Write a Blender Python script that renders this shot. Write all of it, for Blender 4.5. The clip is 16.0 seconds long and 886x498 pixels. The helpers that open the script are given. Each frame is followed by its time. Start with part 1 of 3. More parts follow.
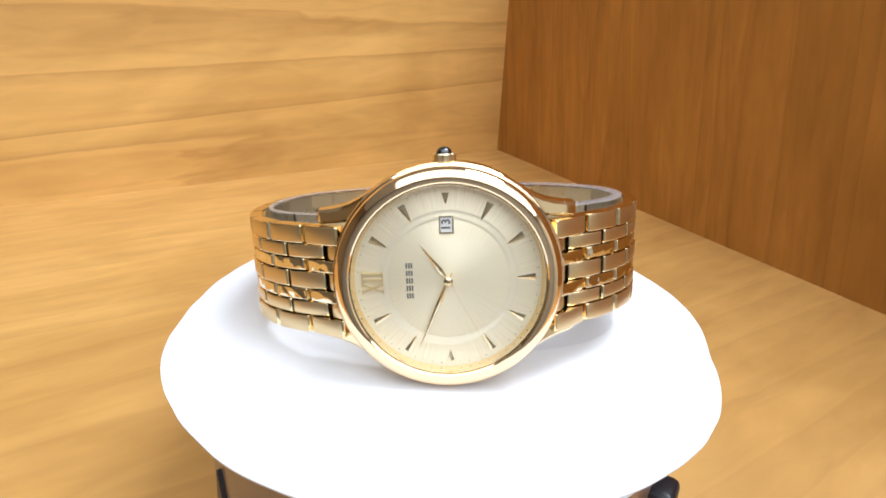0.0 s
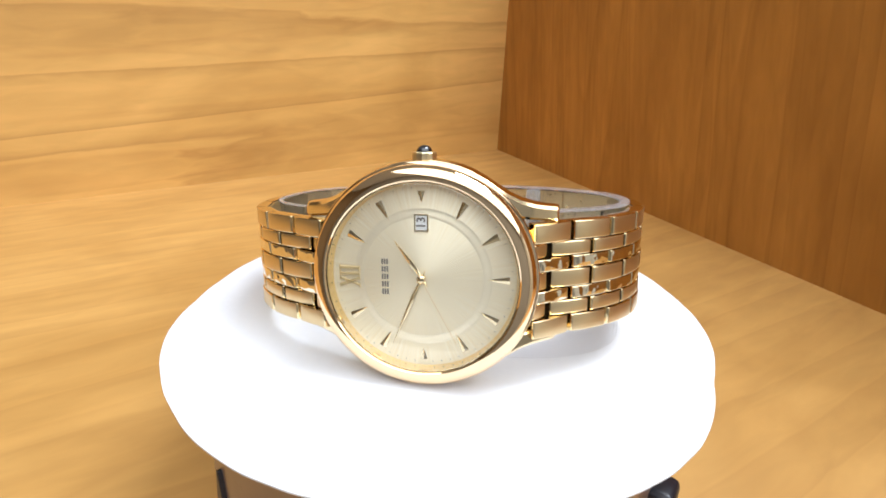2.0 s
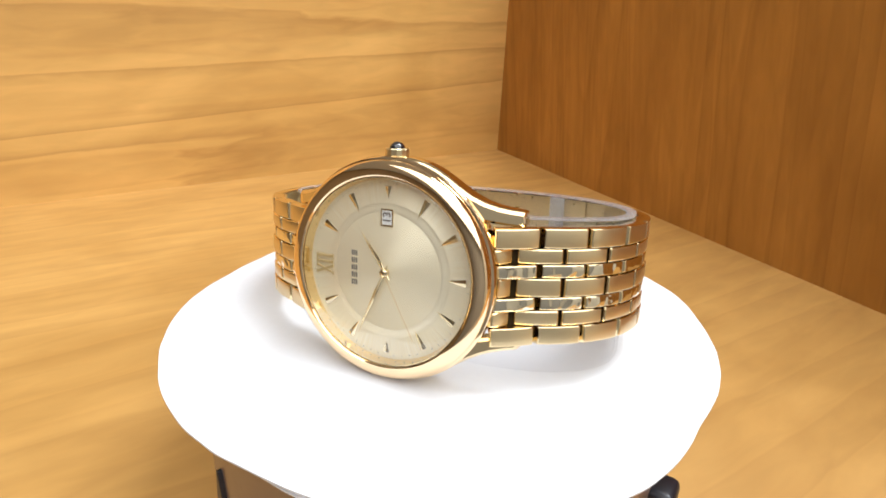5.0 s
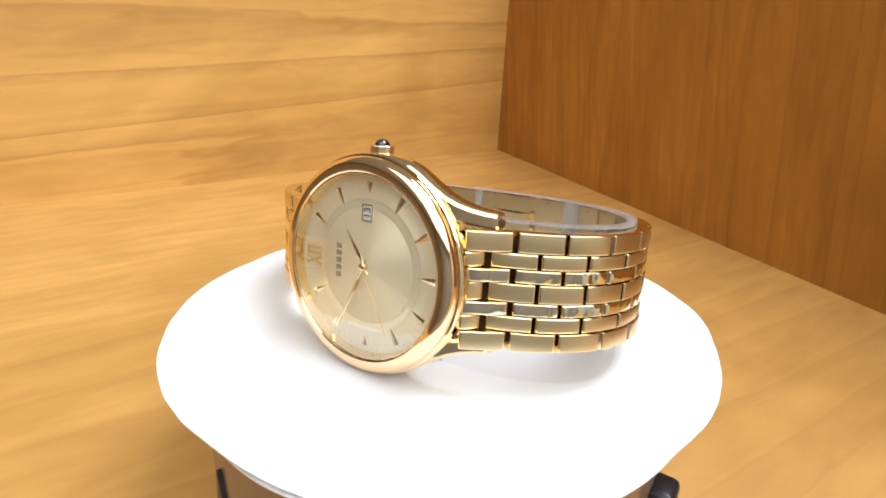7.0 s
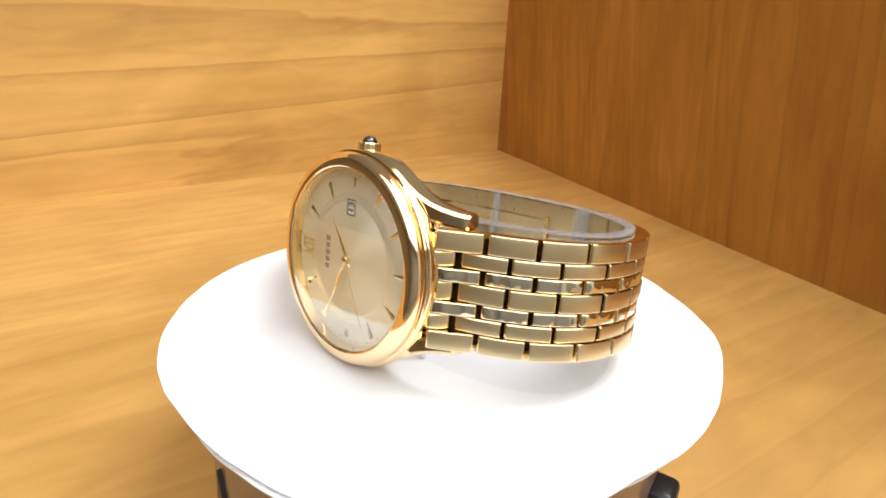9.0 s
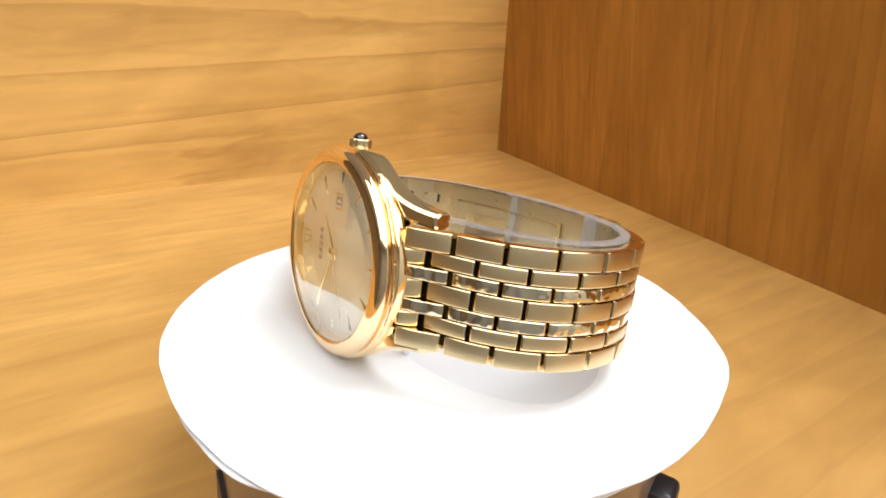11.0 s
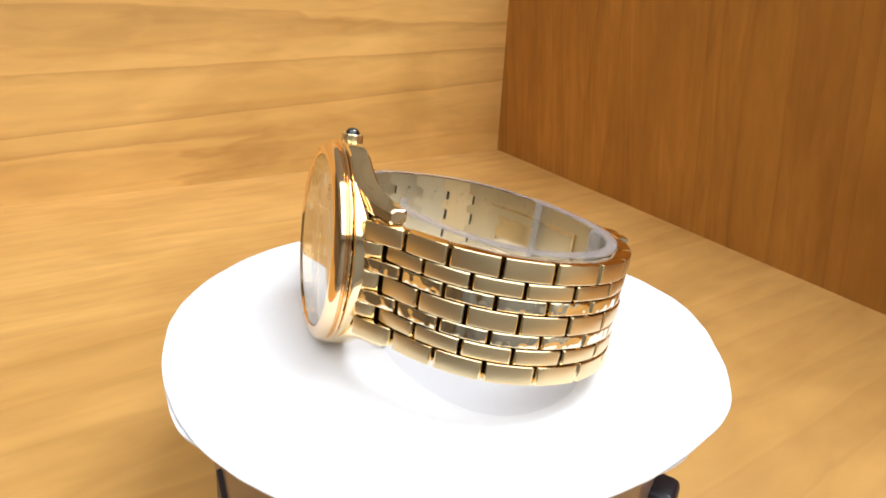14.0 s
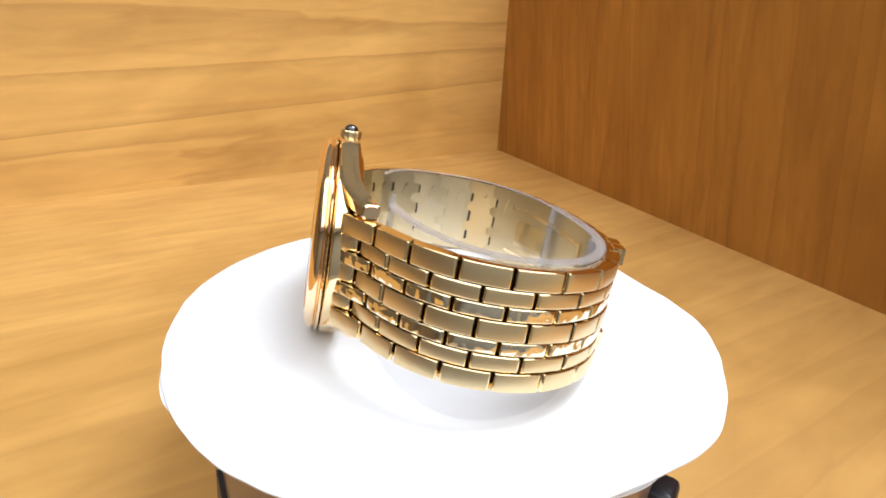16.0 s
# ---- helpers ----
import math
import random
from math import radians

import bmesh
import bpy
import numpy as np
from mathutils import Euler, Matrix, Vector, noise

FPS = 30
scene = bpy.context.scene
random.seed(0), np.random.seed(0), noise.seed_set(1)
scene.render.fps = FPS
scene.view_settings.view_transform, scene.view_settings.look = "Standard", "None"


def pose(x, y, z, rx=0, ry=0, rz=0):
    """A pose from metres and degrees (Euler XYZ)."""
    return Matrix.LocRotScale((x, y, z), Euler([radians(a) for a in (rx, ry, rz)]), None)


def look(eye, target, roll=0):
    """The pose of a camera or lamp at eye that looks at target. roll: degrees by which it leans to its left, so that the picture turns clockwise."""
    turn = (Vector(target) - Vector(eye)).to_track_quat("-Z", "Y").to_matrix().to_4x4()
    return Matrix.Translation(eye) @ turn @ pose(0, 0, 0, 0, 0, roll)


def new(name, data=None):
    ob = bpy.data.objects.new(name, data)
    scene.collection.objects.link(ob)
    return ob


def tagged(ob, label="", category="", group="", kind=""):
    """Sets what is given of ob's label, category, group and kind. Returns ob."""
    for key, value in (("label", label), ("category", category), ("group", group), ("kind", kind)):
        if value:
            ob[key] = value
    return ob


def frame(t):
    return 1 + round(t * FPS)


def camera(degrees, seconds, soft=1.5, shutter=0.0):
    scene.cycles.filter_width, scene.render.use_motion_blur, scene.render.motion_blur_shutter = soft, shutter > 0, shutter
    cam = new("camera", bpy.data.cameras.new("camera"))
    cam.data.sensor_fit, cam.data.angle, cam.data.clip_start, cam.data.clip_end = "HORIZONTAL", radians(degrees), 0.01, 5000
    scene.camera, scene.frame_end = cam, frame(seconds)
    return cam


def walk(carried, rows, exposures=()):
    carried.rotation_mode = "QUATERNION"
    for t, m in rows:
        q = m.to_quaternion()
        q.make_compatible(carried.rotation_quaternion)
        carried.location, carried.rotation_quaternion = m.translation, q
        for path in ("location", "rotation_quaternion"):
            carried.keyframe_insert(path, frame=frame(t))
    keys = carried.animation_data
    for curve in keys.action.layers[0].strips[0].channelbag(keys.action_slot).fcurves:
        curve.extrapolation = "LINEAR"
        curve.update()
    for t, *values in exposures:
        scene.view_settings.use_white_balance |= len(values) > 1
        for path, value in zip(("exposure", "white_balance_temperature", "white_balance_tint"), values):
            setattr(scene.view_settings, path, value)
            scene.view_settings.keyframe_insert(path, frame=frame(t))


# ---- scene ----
MM = 0.001
FLOOR = -0.055            # the shelf lies this far below the datum of the turntable's axis

# ---- camera ----
cam = camera(76.1, 16.0, soft=1.8)
EYE = (0.0, -0.1099, 0.0491 - FLOOR)
AIM = Vector(EYE) + Vector((math.sin(radians(-0.2)) * math.cos(radians(22.18)), math.cos(radians(-0.2)) * math.cos(radians(22.18)), -math.sin(radians(22.18))))
walk(cam, [(0, look(EYE, AIM, 2.55)), (16, look(EYE, AIM, 2.55))],
     [(0, 0.0, 6130, 10), (3, 0.0, 6330, 10), (7, 0.0, 6760, 10), (9, 0.0, 6900, 10), (12.5, 0.0, 6740, 10), (16, 0.0, 6450, 10)])

# ---- light ----
PAPER_Z = -0.0102 - FLOOR     # top of the paper above the shelf
world = bpy.data.worlds.new("world")
scene.world = world
world.use_nodes = True
world.node_tree.nodes["Background"].inputs[0].default_value = (0.9, 0.95, 1.0, 1)
world.node_tree.nodes["Background"].inputs[1].default_value = 0.05


def area_lamp(name, eye, target, sx, sy, watts, colour):
    data = bpy.data.lights.new(name, "AREA")
    data.shape, data.size, data.size_y, data.energy, data.color = "RECTANGLE", sx, sy, watts, colour
    ob = new(name, data)
    ob.matrix_world = look(eye, target)
    return ob


area_lamp("ceiling_lamp", (0.42, 0.08, 1.10), (0.30, 0.08, 0.0), 0.45, 0.5, 12.5, (0.88, 0.955, 1.03))
# unseen broad fill added over the front to brighten the panels and bezel
area_lamp("front_fill", (0.52, -1.0, 1.13), (0.52, -0.95, 0.0), 2.6, 1.8, 44.0, (0.90, 0.955, 1.0))


# ---- materials ----
def nodes_of(name):
    m = bpy.data.materials.new(name)
    m.use_nodes = True
    nt = m.node_tree
    return m, nt, nt.nodes["Principled BSDF"]


def ramp(nt, fac, stops):
    r = nt.nodes.new("ShaderNodeValToRGB")
    e = r.color_ramp.elements
    while len(e) < len(stops):
        e.new(0.5)
    for el, (p, c) in zip(e, stops):
        el.position, el.color = p, (*c, 1)
    nt.links.new(fac, r.inputs[0])
    return r.outputs[0]


def bump(nt, height, strength, dist, bsdf):
    b = nt.nodes.new("ShaderNodeBump")
    b.inputs["Strength"].default_value, b.inputs["Distance"].default_value = strength, dist
    nt.links.new(height, b.inputs["Height"])
    nt.links.new(b.outputs[0], bsdf.inputs["Normal"])


def wood(name, dark, mid, light, along, across, deep, rough=0.45, streak=0.5, skew=0.0, grain=0.18, rings=0.2):
    """Grain runs along the object's local x."""
    m, nt, bsdf = nodes_of(name)
    tc = nt.nodes.new("ShaderNodeTexCoord")
    lean = nt.nodes.new("ShaderNodeMapping")
    lean.inputs["Rotation"].default_value = (0, radians(skew), 0)
    nt.links.new(tc.outputs["Object"], lean.inputs[0])

    def layer(scale, detail, distort, offset):
        mp = nt.nodes.new("ShaderNodeMapping")
        mp.inputs["Scale"].default_value = scale
        mp.inputs["Location"].default_value = offset
        nt.links.new(lean.outputs[0], mp.inputs[0])
        n = nt.nodes.new("ShaderNodeTexNoise")
        n.inputs["Scale"].default_value, n.inputs["Detail"].default_value = 1.0, detail
        n.inputs["Distortion"].default_value = distort
        nt.links.new(mp.outputs[0], n.inputs["Vector"])
        return n.outputs["Fac"]
    broad = layer((along, across, deep), 3, 1.2, (3.1, 1.7, 0.4))
    fine = layer((along * 12, across * 9, deep * 9), 4, 0.6, (0, 5.2, 1.1))
    patch = layer((along * 3.5, across * 0.8, deep * 0.8), 3, 0.8, (2.2, 8.1, 6.3))
    line = layer((along * 0.8, across * 2.2, deep * 2.2), 2, 0.8, (7.7, 2.3, 4.4))
    base = ramp(nt, broad, [(0.3, mid), (0.5, light), (0.7, mid)])
    sharp = ramp(nt, line, [(0.40, (1, 1, 1)), (0.47, (0, 0, 0)), (0.50, (1, 1, 1))])
    fin = ramp(nt, fine, [(0.3, (1 - grain, 1 - grain * 1.1, 1 - grain * 1.3)), (0.7, (1 + grain * 0.4,) * 3)])
    mott = ramp(nt, patch, [(0.3, (0.86, 0.82, 0.74)), (0.65, (1.05, 1.05, 1.05))])
    # growth rings: sharp on one side, feathered on the other
    flow = layer((along * 0.16, across * 0.75, deep * 0.75), 1, 0.2, (5.3, 7.9, 0.6))
    many = nt.nodes.new("ShaderNodeMath")
    many.operation = "MULTIPLY_ADD"
    many.inputs[1].default_value = 13.0
    nt.links.new(flow, many.inputs[0])
    wob = nt.nodes.new("ShaderNodeMath")
    wob.operation = "MULTIPLY"
    wob.inputs[1].default_value = 0.22
    nt.links.new(fine, wob.inputs[0])
    nt.links.new(wob.outputs[0], many.inputs[2])
    saw = nt.nodes.new("ShaderNodeMath")
    saw.operation = "FRACT"
    nt.links.new(many.outputs[0], saw.inputs[0])
    k = rings
    ring_tone = ramp(nt, saw.outputs[0], [(0.0, (1 - k, 1 - k * 1.25, 1 - k * 1.5)), (0.10, (1 - k * 0.55, 1 - k * 0.65, 1 - k * 0.8)),
                                          (0.38, (1, 1, 1)), (0.96, (1.03, 1.03, 1.03)), (1.0, (1 - k, 1 - k * 1.25, 1 - k * 1.5))])
    mx = nt.nodes.new("ShaderNodeMix")
    mx.data_type = "RGBA"
    inv = nt.nodes.new("ShaderNodeMath")
    inv.operation = "MULTIPLY_ADD"
    inv.inputs[1].default_value, inv.inputs[2].default_value = -streak, streak
    nt.links.new(sharp, inv.inputs[0])
    nt.links.new(inv.outputs[0], mx.inputs["Factor"])
    nt.links.new(base, mx.inputs["A"])
    mx.inputs["B"].default_value = (*dark, 1)
    mul = nt.nodes.new("ShaderNodeMix")
    mul.data_type, mul.blend_type = "RGBA", "MULTIPLY"
    mul.inputs["Factor"].default_value = 1.0
    nt.links.new(mx.outputs["Result"], mul.inputs["A"])
    nt.links.new(fin, mul.inputs["B"])
    mul2 = nt.nodes.new("ShaderNodeMix")
    mul2.data_type, mul2.blend_type = "RGBA", "MULTIPLY"
    mul2.inputs["Factor"].default_value = 1.0
    nt.links.new(mul.outputs["Result"], mul2.inputs["A"])
    nt.links.new(mott, mul2.inputs["B"])
    mul3 = nt.nodes.new("ShaderNodeMix")
    mul3.data_type, mul3.blend_type = "RGBA", "MULTIPLY"
    mul3.inputs["Factor"].default_value = 1.0
    nt.links.new(mul2.outputs["Result"], mul3.inputs["A"])
    nt.links.new(ring_tone, mul3.inputs["B"])
    nt.links.new(mul3.outputs["Result"], bsdf.inputs["Base Color"])
    bsdf.inputs["Roughness"].default_value = rough
    bump(nt, fine, 0.08, 0.0004, bsdf)
    return m


def metal(name, colour, rough, brushed=None, wavy=0.0):
    m, nt, bsdf = nodes_of(name)
    bsdf.inputs["Metallic"].default_value = 1.0
    bsdf.inputs["Base Color"].default_value = (*colour, 1)
    bsdf.inputs["Roughness"].default_value = rough
    tc = nt.nodes.new("ShaderNodeTexCoord")
    n = nt.nodes.new("ShaderNodeTexNoise")
    if brushed:
        mp = nt.nodes.new("ShaderNodeMapping")
        mp.inputs["Scale"].default_value = brushed
        nt.links.new(tc.outputs["Object"], mp.inputs[0])
        nt.links.new(mp.outputs[0], n.inputs["Vector"])
        n.inputs["Scale"].default_value, n.inputs["Detail"].default_value = 1.0, 3
        info = nt.nodes.new("ShaderNodeObjectInfo")
        hue = nt.nodes.new("ShaderNodeHueSaturation")
        ma = nt.nodes.new("ShaderNodeMath")
        ma.operation = "MULTIPLY_ADD"
        ma.inputs[1].default_value, ma.inputs[2].default_value = 0.12, 0.94
        nt.links.new(info.outputs["Random"], ma.inputs[0])
        nt.links.new(ma.outputs[0], hue.inputs["Value"])
        hue.inputs["Color"].default_value = (*colour, 1)
        nt.links.new(hue.outputs[0], bsdf.inputs["Base Color"])
        bump(nt, n.outputs["Fac"], 0.008, 0.00002, bsdf)
    else:
        n.inputs["Scale"].default_value, n.inputs["Detail"].default_value = 900.0, 3
        nt.links.new(tc.outputs["Object"], n.inputs["Vector"])
    if wavy:        # slight unevenness of a hand-polished face, its own on each piece
        info = nt.nodes.new("ShaderNodeObjectInfo")
        far = nt.nodes.new("ShaderNodeMath")
        far.operation = "MULTIPLY"
        far.inputs[1].default_value = 40.0
        nt.links.new(info.outputs["Random"], far.inputs[0])
        w = nt.nodes.new("ShaderNodeTexNoise")
        w.noise_dimensions = "4D"
        w.inputs["Scale"].default_value, w.inputs["Detail"].default_value = 420.0, 1
        nt.links.new(far.outputs[0], w.inputs["W"])
        nt.links.new(tc.outputs["Object"], w.inputs["Vector"])
        bump(nt, w.outputs["Fac"], 1.0, wavy, bsdf)
    rr = ramp(nt, n.outputs["Fac"], [(0.3, (rough * 0.9,) * 3), (0.7, (rough * 1.1,) * 3)])
    nt.links.new(rr, bsdf.inputs["Roughness"])
    return m


def plain(name, colour, rough=0.5, metallic=0.0, coat=0.0):
    m, nt, bsdf = nodes_of(name)
    n = nt.nodes.new("ShaderNodeTexNoise")
    n.inputs["Scale"].default_value, n.inputs["Detail"].default_value = 300.0, 4
    tc = nt.nodes.new("ShaderNodeTexCoord")
    nt.links.new(tc.outputs["Object"], n.inputs["Vector"])
    c = ramp(nt, n.outputs["Fac"], [(0.3, tuple(v * 0.95 for v in colour)), (0.7, tuple(min(1, v * 1.03) for v in colour))])
    nt.links.new(c, bsdf.inputs["Base Color"])
    bsdf.inputs["Roughness"].default_value, bsdf.inputs["Metallic"].default_value = rough, metallic
    bsdf.inputs["Coat Weight"].default_value = coat
    return m


def clear(name, colour, rough, haze, ior=1.45, rise=3.2):
    """Clear plastic or crystal: see-through with a glossy skin; haze is the share of milky body."""
    m, nt, bsdf = nodes_of(name)
    out = nt.nodes["Material Output"]
    tr = nt.nodes.new("ShaderNodeBsdfTransparent")
    tr.inputs[0].default_value = (*colour, 1)
    gl = nt.nodes.new("ShaderNodeBsdfGlossy")
    gl.inputs["Roughness"].default_value = rough
    lw = nt.nodes.new("ShaderNodeLayerWeight")
    lw.inputs[0].default_value = 0.5
    pw = nt.nodes.new("ShaderNodeMath")
    pw.operation = "POWER"
    pw.inputs[1].default_value = rise
    nt.links.new(lw.outputs["Facing"], pw.inputs[0])
    fr = nt.nodes.new("ShaderNodeMath")
    fr.operation = "MULTIPLY_ADD"
    fr.inputs[1].default_value, fr.inputs[2].default_value = 0.9, ((ior - 1) / (ior + 1)) ** 2
    nt.links.new(pw.outputs[0], fr.inputs[0])
    mx = nt.nodes.new("ShaderNodeMixShader")
    nt.links.new(fr.outputs[0], mx.inputs[0])
    nt.links.new(tr.outputs[0], mx.inputs[1])
    nt.links.new(gl.outputs[0], mx.inputs[2])
    last = mx
    if haze:
        df = nt.nodes.new("ShaderNodeBsdfTranslucent")
        df.inputs[0].default_value = (0.9, 0.9, 0.92, 1)
        d2 = nt.nodes.new("ShaderNodeBsdfDiffuse")
        d2.inputs[0].default_value = (0.9, 0.9, 0.92, 1)
        m1 = nt.nodes.new("ShaderNodeMixShader")
        nt.links.new(df.outputs[0], m1.inputs[1])
        nt.links.new(d2.outputs[0], m1.inputs[2])
        last = nt.nodes.new("ShaderNodeMixShader")
        last.inputs[0].default_value = haze
        nt.links.new(mx.outputs[0], last.inputs[1])
        nt.links.new(m1.outputs[0], last.inputs[2])
    nt.nodes.remove(bsdf)
    nt.links.new(last.outputs[0], out.inputs["Surface"])
    return m


OAK = wood("golden_oak", (0.37, 0.175, 0.042), (0.52, 0.280, 0.078), (0.58, 0.325, 0.098), 3.2, 15, 15, 0.5, 0.16, 0.0, 0.10, 0.07)
OAK_LEVEL = wood("golden_oak_panel", (0.45, 0.21, 0.05), (0.64, 0.365, 0.105), (0.72, 0.43, 0.135), 2.2, 15, 15, 0.5, 0.20, -3.5, 0.10, 0.20)
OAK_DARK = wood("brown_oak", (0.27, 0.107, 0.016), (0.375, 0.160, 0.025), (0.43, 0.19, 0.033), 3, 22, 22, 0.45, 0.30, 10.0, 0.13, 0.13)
GOLD = metal("polished_gold", (0.95, 0.76, 0.47), 0.06)
GOLD_ROSE = metal("rose_polished_gold", (0.98, 0.735, 0.46), 0.06)
GOLD_SATIN = metal("brushed_gold", (0.80, 0.635, 0.37), 0.35, (150, 9000, 9000))
GOLD_BACK = metal("satin_pale_gold", (0.86, 0.70, 0.42), 0.30)
# near-black metal: the shade inside the link gaps put into the colour
GAP_SHADE = metal("gap_shade_metal", (0.06, 0.042, 0.025), 0.5)
GOLD_EDGE = metal("soft_gold_edge", (0.96, 0.77, 0.45), 0.09)
GOLD_PALE = metal("pale_polished_gold", (0.90, 0.80, 0.60), 0.05, None, 0.0007)
DIAL_STEP = plain("glossy_champagne", (0.95, 0.85, 0.64), 0.33, 0.46)
STEEL_PALE = metal("pale_gold", (0.86, 0.72, 0.47), 0.09)
BLACK_STONE = plain("black_stone", (0.012, 0.012, 0.016), 0.08, 0, 1.0)
BLACK_PLASTIC = plain("black_plastic", (0.012, 0.012, 0.018), 0.35)
GILT = plain("gilt_print", (0.72, 0.56, 0.29), 0.35, 0.45)
GOLD_CASE = metal("case_gold", (0.98, 0.78, 0.48), 0.07)
INK = plain("dark_ink", (0.16, 0.14, 0.125), 0.4)
WHITE = plain("white_enamel", (0.85, 0.85, 0.85), 0.4)
# tones of the unseen room, set for bounce light and the gold's reflections
WALL_PAINT = plain("room_paint", (0.78, 0.73, 0.65), 0.8)
CEILING_PAINT = plain("ceiling_paint", (0.86, 0.86, 0.86), 0.8)
BROWN_PAINT = plain("brown_reflected_wall", (0.27, 0.18, 0.10), 0.8)
SOUTH_PAINT = plain("grey_reflected_wall", (0.38, 0.37, 0.37), 0.8)
BOUNCE_FLOOR = plain("unseen_bounce_floor", (0.55, 0.50, 0.43), 0.9)
CRYSTAL = clear("watch_crystal", (0.985, 0.985, 0.98), 0.02, 0.0, 1.52, 1.65)
PLASTIC = clear("clear_plastic", (0.985, 0.985, 0.99), 0.06, 0.008, 1.4, 5.0)
PLASTIC_RIM = clear("milky_plastic", (0.95, 0.95, 0.97), 0.10, 0.20)
DRUM = plain("brown_lacquer", (0.20, 0.125, 0.09), 0.3, 0.0, 0.5)


def paper_material():
    m, nt, bsdf = nodes_of("white_paper")
    tc = nt.nodes.new("ShaderNodeTexCoord")
    n = nt.nodes.new("ShaderNodeTexNoise")
    n.inputs["Scale"].default_value, n.inputs["Detail"].default_value = 700.0, 6
    nt.links.new(tc.outputs["Object"], n.inputs["Vector"])
    c = ramp(nt, n.outputs["Fac"], [(0.3, (0.755, 0.755, 0.785)), (0.7, (0.77, 0.77, 0.80))])
    nt.links.new(c, bsdf.inputs["Base Color"])
    bsdf.inputs["Roughness"].default_value = 0.7
    bump(nt, n.outputs["Fac"], 0.015, 0.0001, bsdf)
    return m


def dial_material():
    """Silvery sunburst: fine radial brushing."""
    m, nt, bsdf = nodes_of("sunburst_dial")
    tc = nt.nodes.new("ShaderNodeTexCoord")
    sp = nt.nodes.new("ShaderNodeSeparateXYZ")
    nt.links.new(tc.outputs["Object"], sp.inputs[0])
    at = nt.nodes.new("ShaderNodeMath")
    at.operation = "ARCTAN2"
    nt.links.new(sp.outputs["Z"], at.inputs[0])
    nt.links.new(sp.outputs["X"], at.inputs[1])
    n = nt.nodes.new("ShaderNodeTexNoise")
    n.noise_dimensions = "1D"
    n.inputs["Scale"].default_value, n.inputs["Detail"].default_value = 30.0, 6
    nt.links.new(at.outputs[0], n.inputs["W"])
    cloud = nt.nodes.new("ShaderNodeTexNoise")
    cloud.inputs["Scale"].default_value, cloud.inputs["Detail"].default_value = 160.0, 3
    nt.links.new(tc.outputs["Object"], cloud.inputs["Vector"])
    c = ramp(nt, n.outputs["Fac"], [(0.3, (0.92, 0.80, 0.56)), (0.7, (0.98, 0.89, 0.69))])
    nt.links.new(c, bsdf.inputs["Base Color"])
    bsdf.inputs["Metallic"].default_value = 0.38
    rr = ramp(nt, cloud.outputs["Fac"], [(0.35, (0.42,) * 3), (0.65, (0.52,) * 3)])
    nt.links.new(rr, bsdf.inputs["Roughness"])
    tan = nt.nodes.new("ShaderNodeTangent")
    tan.direction_type, tan.axis = "RADIAL", "Y"
    nt.links.new(tan.outputs[0], bsdf.inputs["Tangent"])
    bsdf.inputs["Anisotropic"].default_value = 0.85
    bsdf.inputs["Anisotropic Rotation"].default_value = 0.25
    bump(nt, n.outputs["Fac"], 0.13, 0.0003, bsdf)
    return m


PAPER = paper_material()
DIAL = dial_material()


# ---- mesh helpers ----
def part(name, bm, material, parent=None, label="", smooth=None):
    me = bpy.data.meshes.new(name)
    bm.normal_update()
    bm.to_mesh(me)
    bm.free()
    me.materials.append(material)
    if smooth is not None:
        me.shade_smooth()
        if smooth < 180:
            me.set_sharp_from_angle(angle=radians(smooth))
    ob = new(name, me)
    if parent:
        ob.parent = parent
    if label:
        ob["label"] = label
    return ob


def box(bm, lo, hi, bevel=0.0, seg=1, m=None):
    r = bmesh.ops.create_cube(bm, size=1.0)
    vs = r["verts"]
    for v in vs:
        v.co = Vector([lo[i] + (v.co[i] + 0.5) * (hi[i] - lo[i]) for i in range(3)])
    if m:
        bmesh.ops.transform(bm, matrix=m, verts=vs)
    if bevel:
        es = list({e for v in vs for e in v.link_edges})
        bmesh.ops.bevel(bm, geom=es, offset=bevel, segments=seg, affect="EDGES", profile=0.5)
    return bm


def lathe(bm, profile, n=96, close=False):
    """Turns (radius, y) pairs round the y axis."""
    rings = []
    for r, y in profile:
        if r < 1e-7:
            rings.append([bm.verts.new((0, y, 0))])
        else:
            rings.append([bm.verts.new((r * math.cos(2 * math.pi * k / n), y, r * math.sin(2 * math.pi * k / n))) for k in range(n)])
    pairs = list(zip(rings, rings[1:])) + ([(rings[-1], rings[0])] if close else [])
    for a, b in pairs:
        for k in range(n):
            j = (k + 1) % n
            if len(a) == 1 and len(b) == 1:
                continue
            if len(a) == 1:
                bm.faces.new((a[0], b[j], b[k]))
            elif len(b) == 1:
                bm.faces.new((a[k], a[j], b[0]))
            else:
                bm.faces.new((a[k], a[j], b[j], b[k]))
    bmesh.ops.recalc_face_normals(bm, faces=bm.faces)
    return bm


def loft(bm, sections, cap=True):
    """Skins closed loops of equal length."""
    rings = [[bm.verts.new(p) for p in s] for s in sections]
    for a, b in zip(rings, rings[1:]):
        for k in range(len(a)):
            j = (k + 1) % len(a)
            bm.faces.new((a[k], a[j], b[j], b[k]))
    if cap:
        bm.faces.new(rings[0][::-1])
        bm.faces.new(rings[-1])
    bmesh.ops.recalc_face_normals(bm, faces=bm.faces)
    return bm


def scaled(pairs):
    return [tuple(v * MM for v in p) for p in pairs]


# ---- the corner of the cabinet ----
CORNER = Vector((0.0417, 0.381, 0))     # foot of the corner where the two panels meet
RIGHT = radians(-64.1)                 # the dark panel's run from the corner
LEFT = radians(-144.0)                 # the light panel's run from the corner


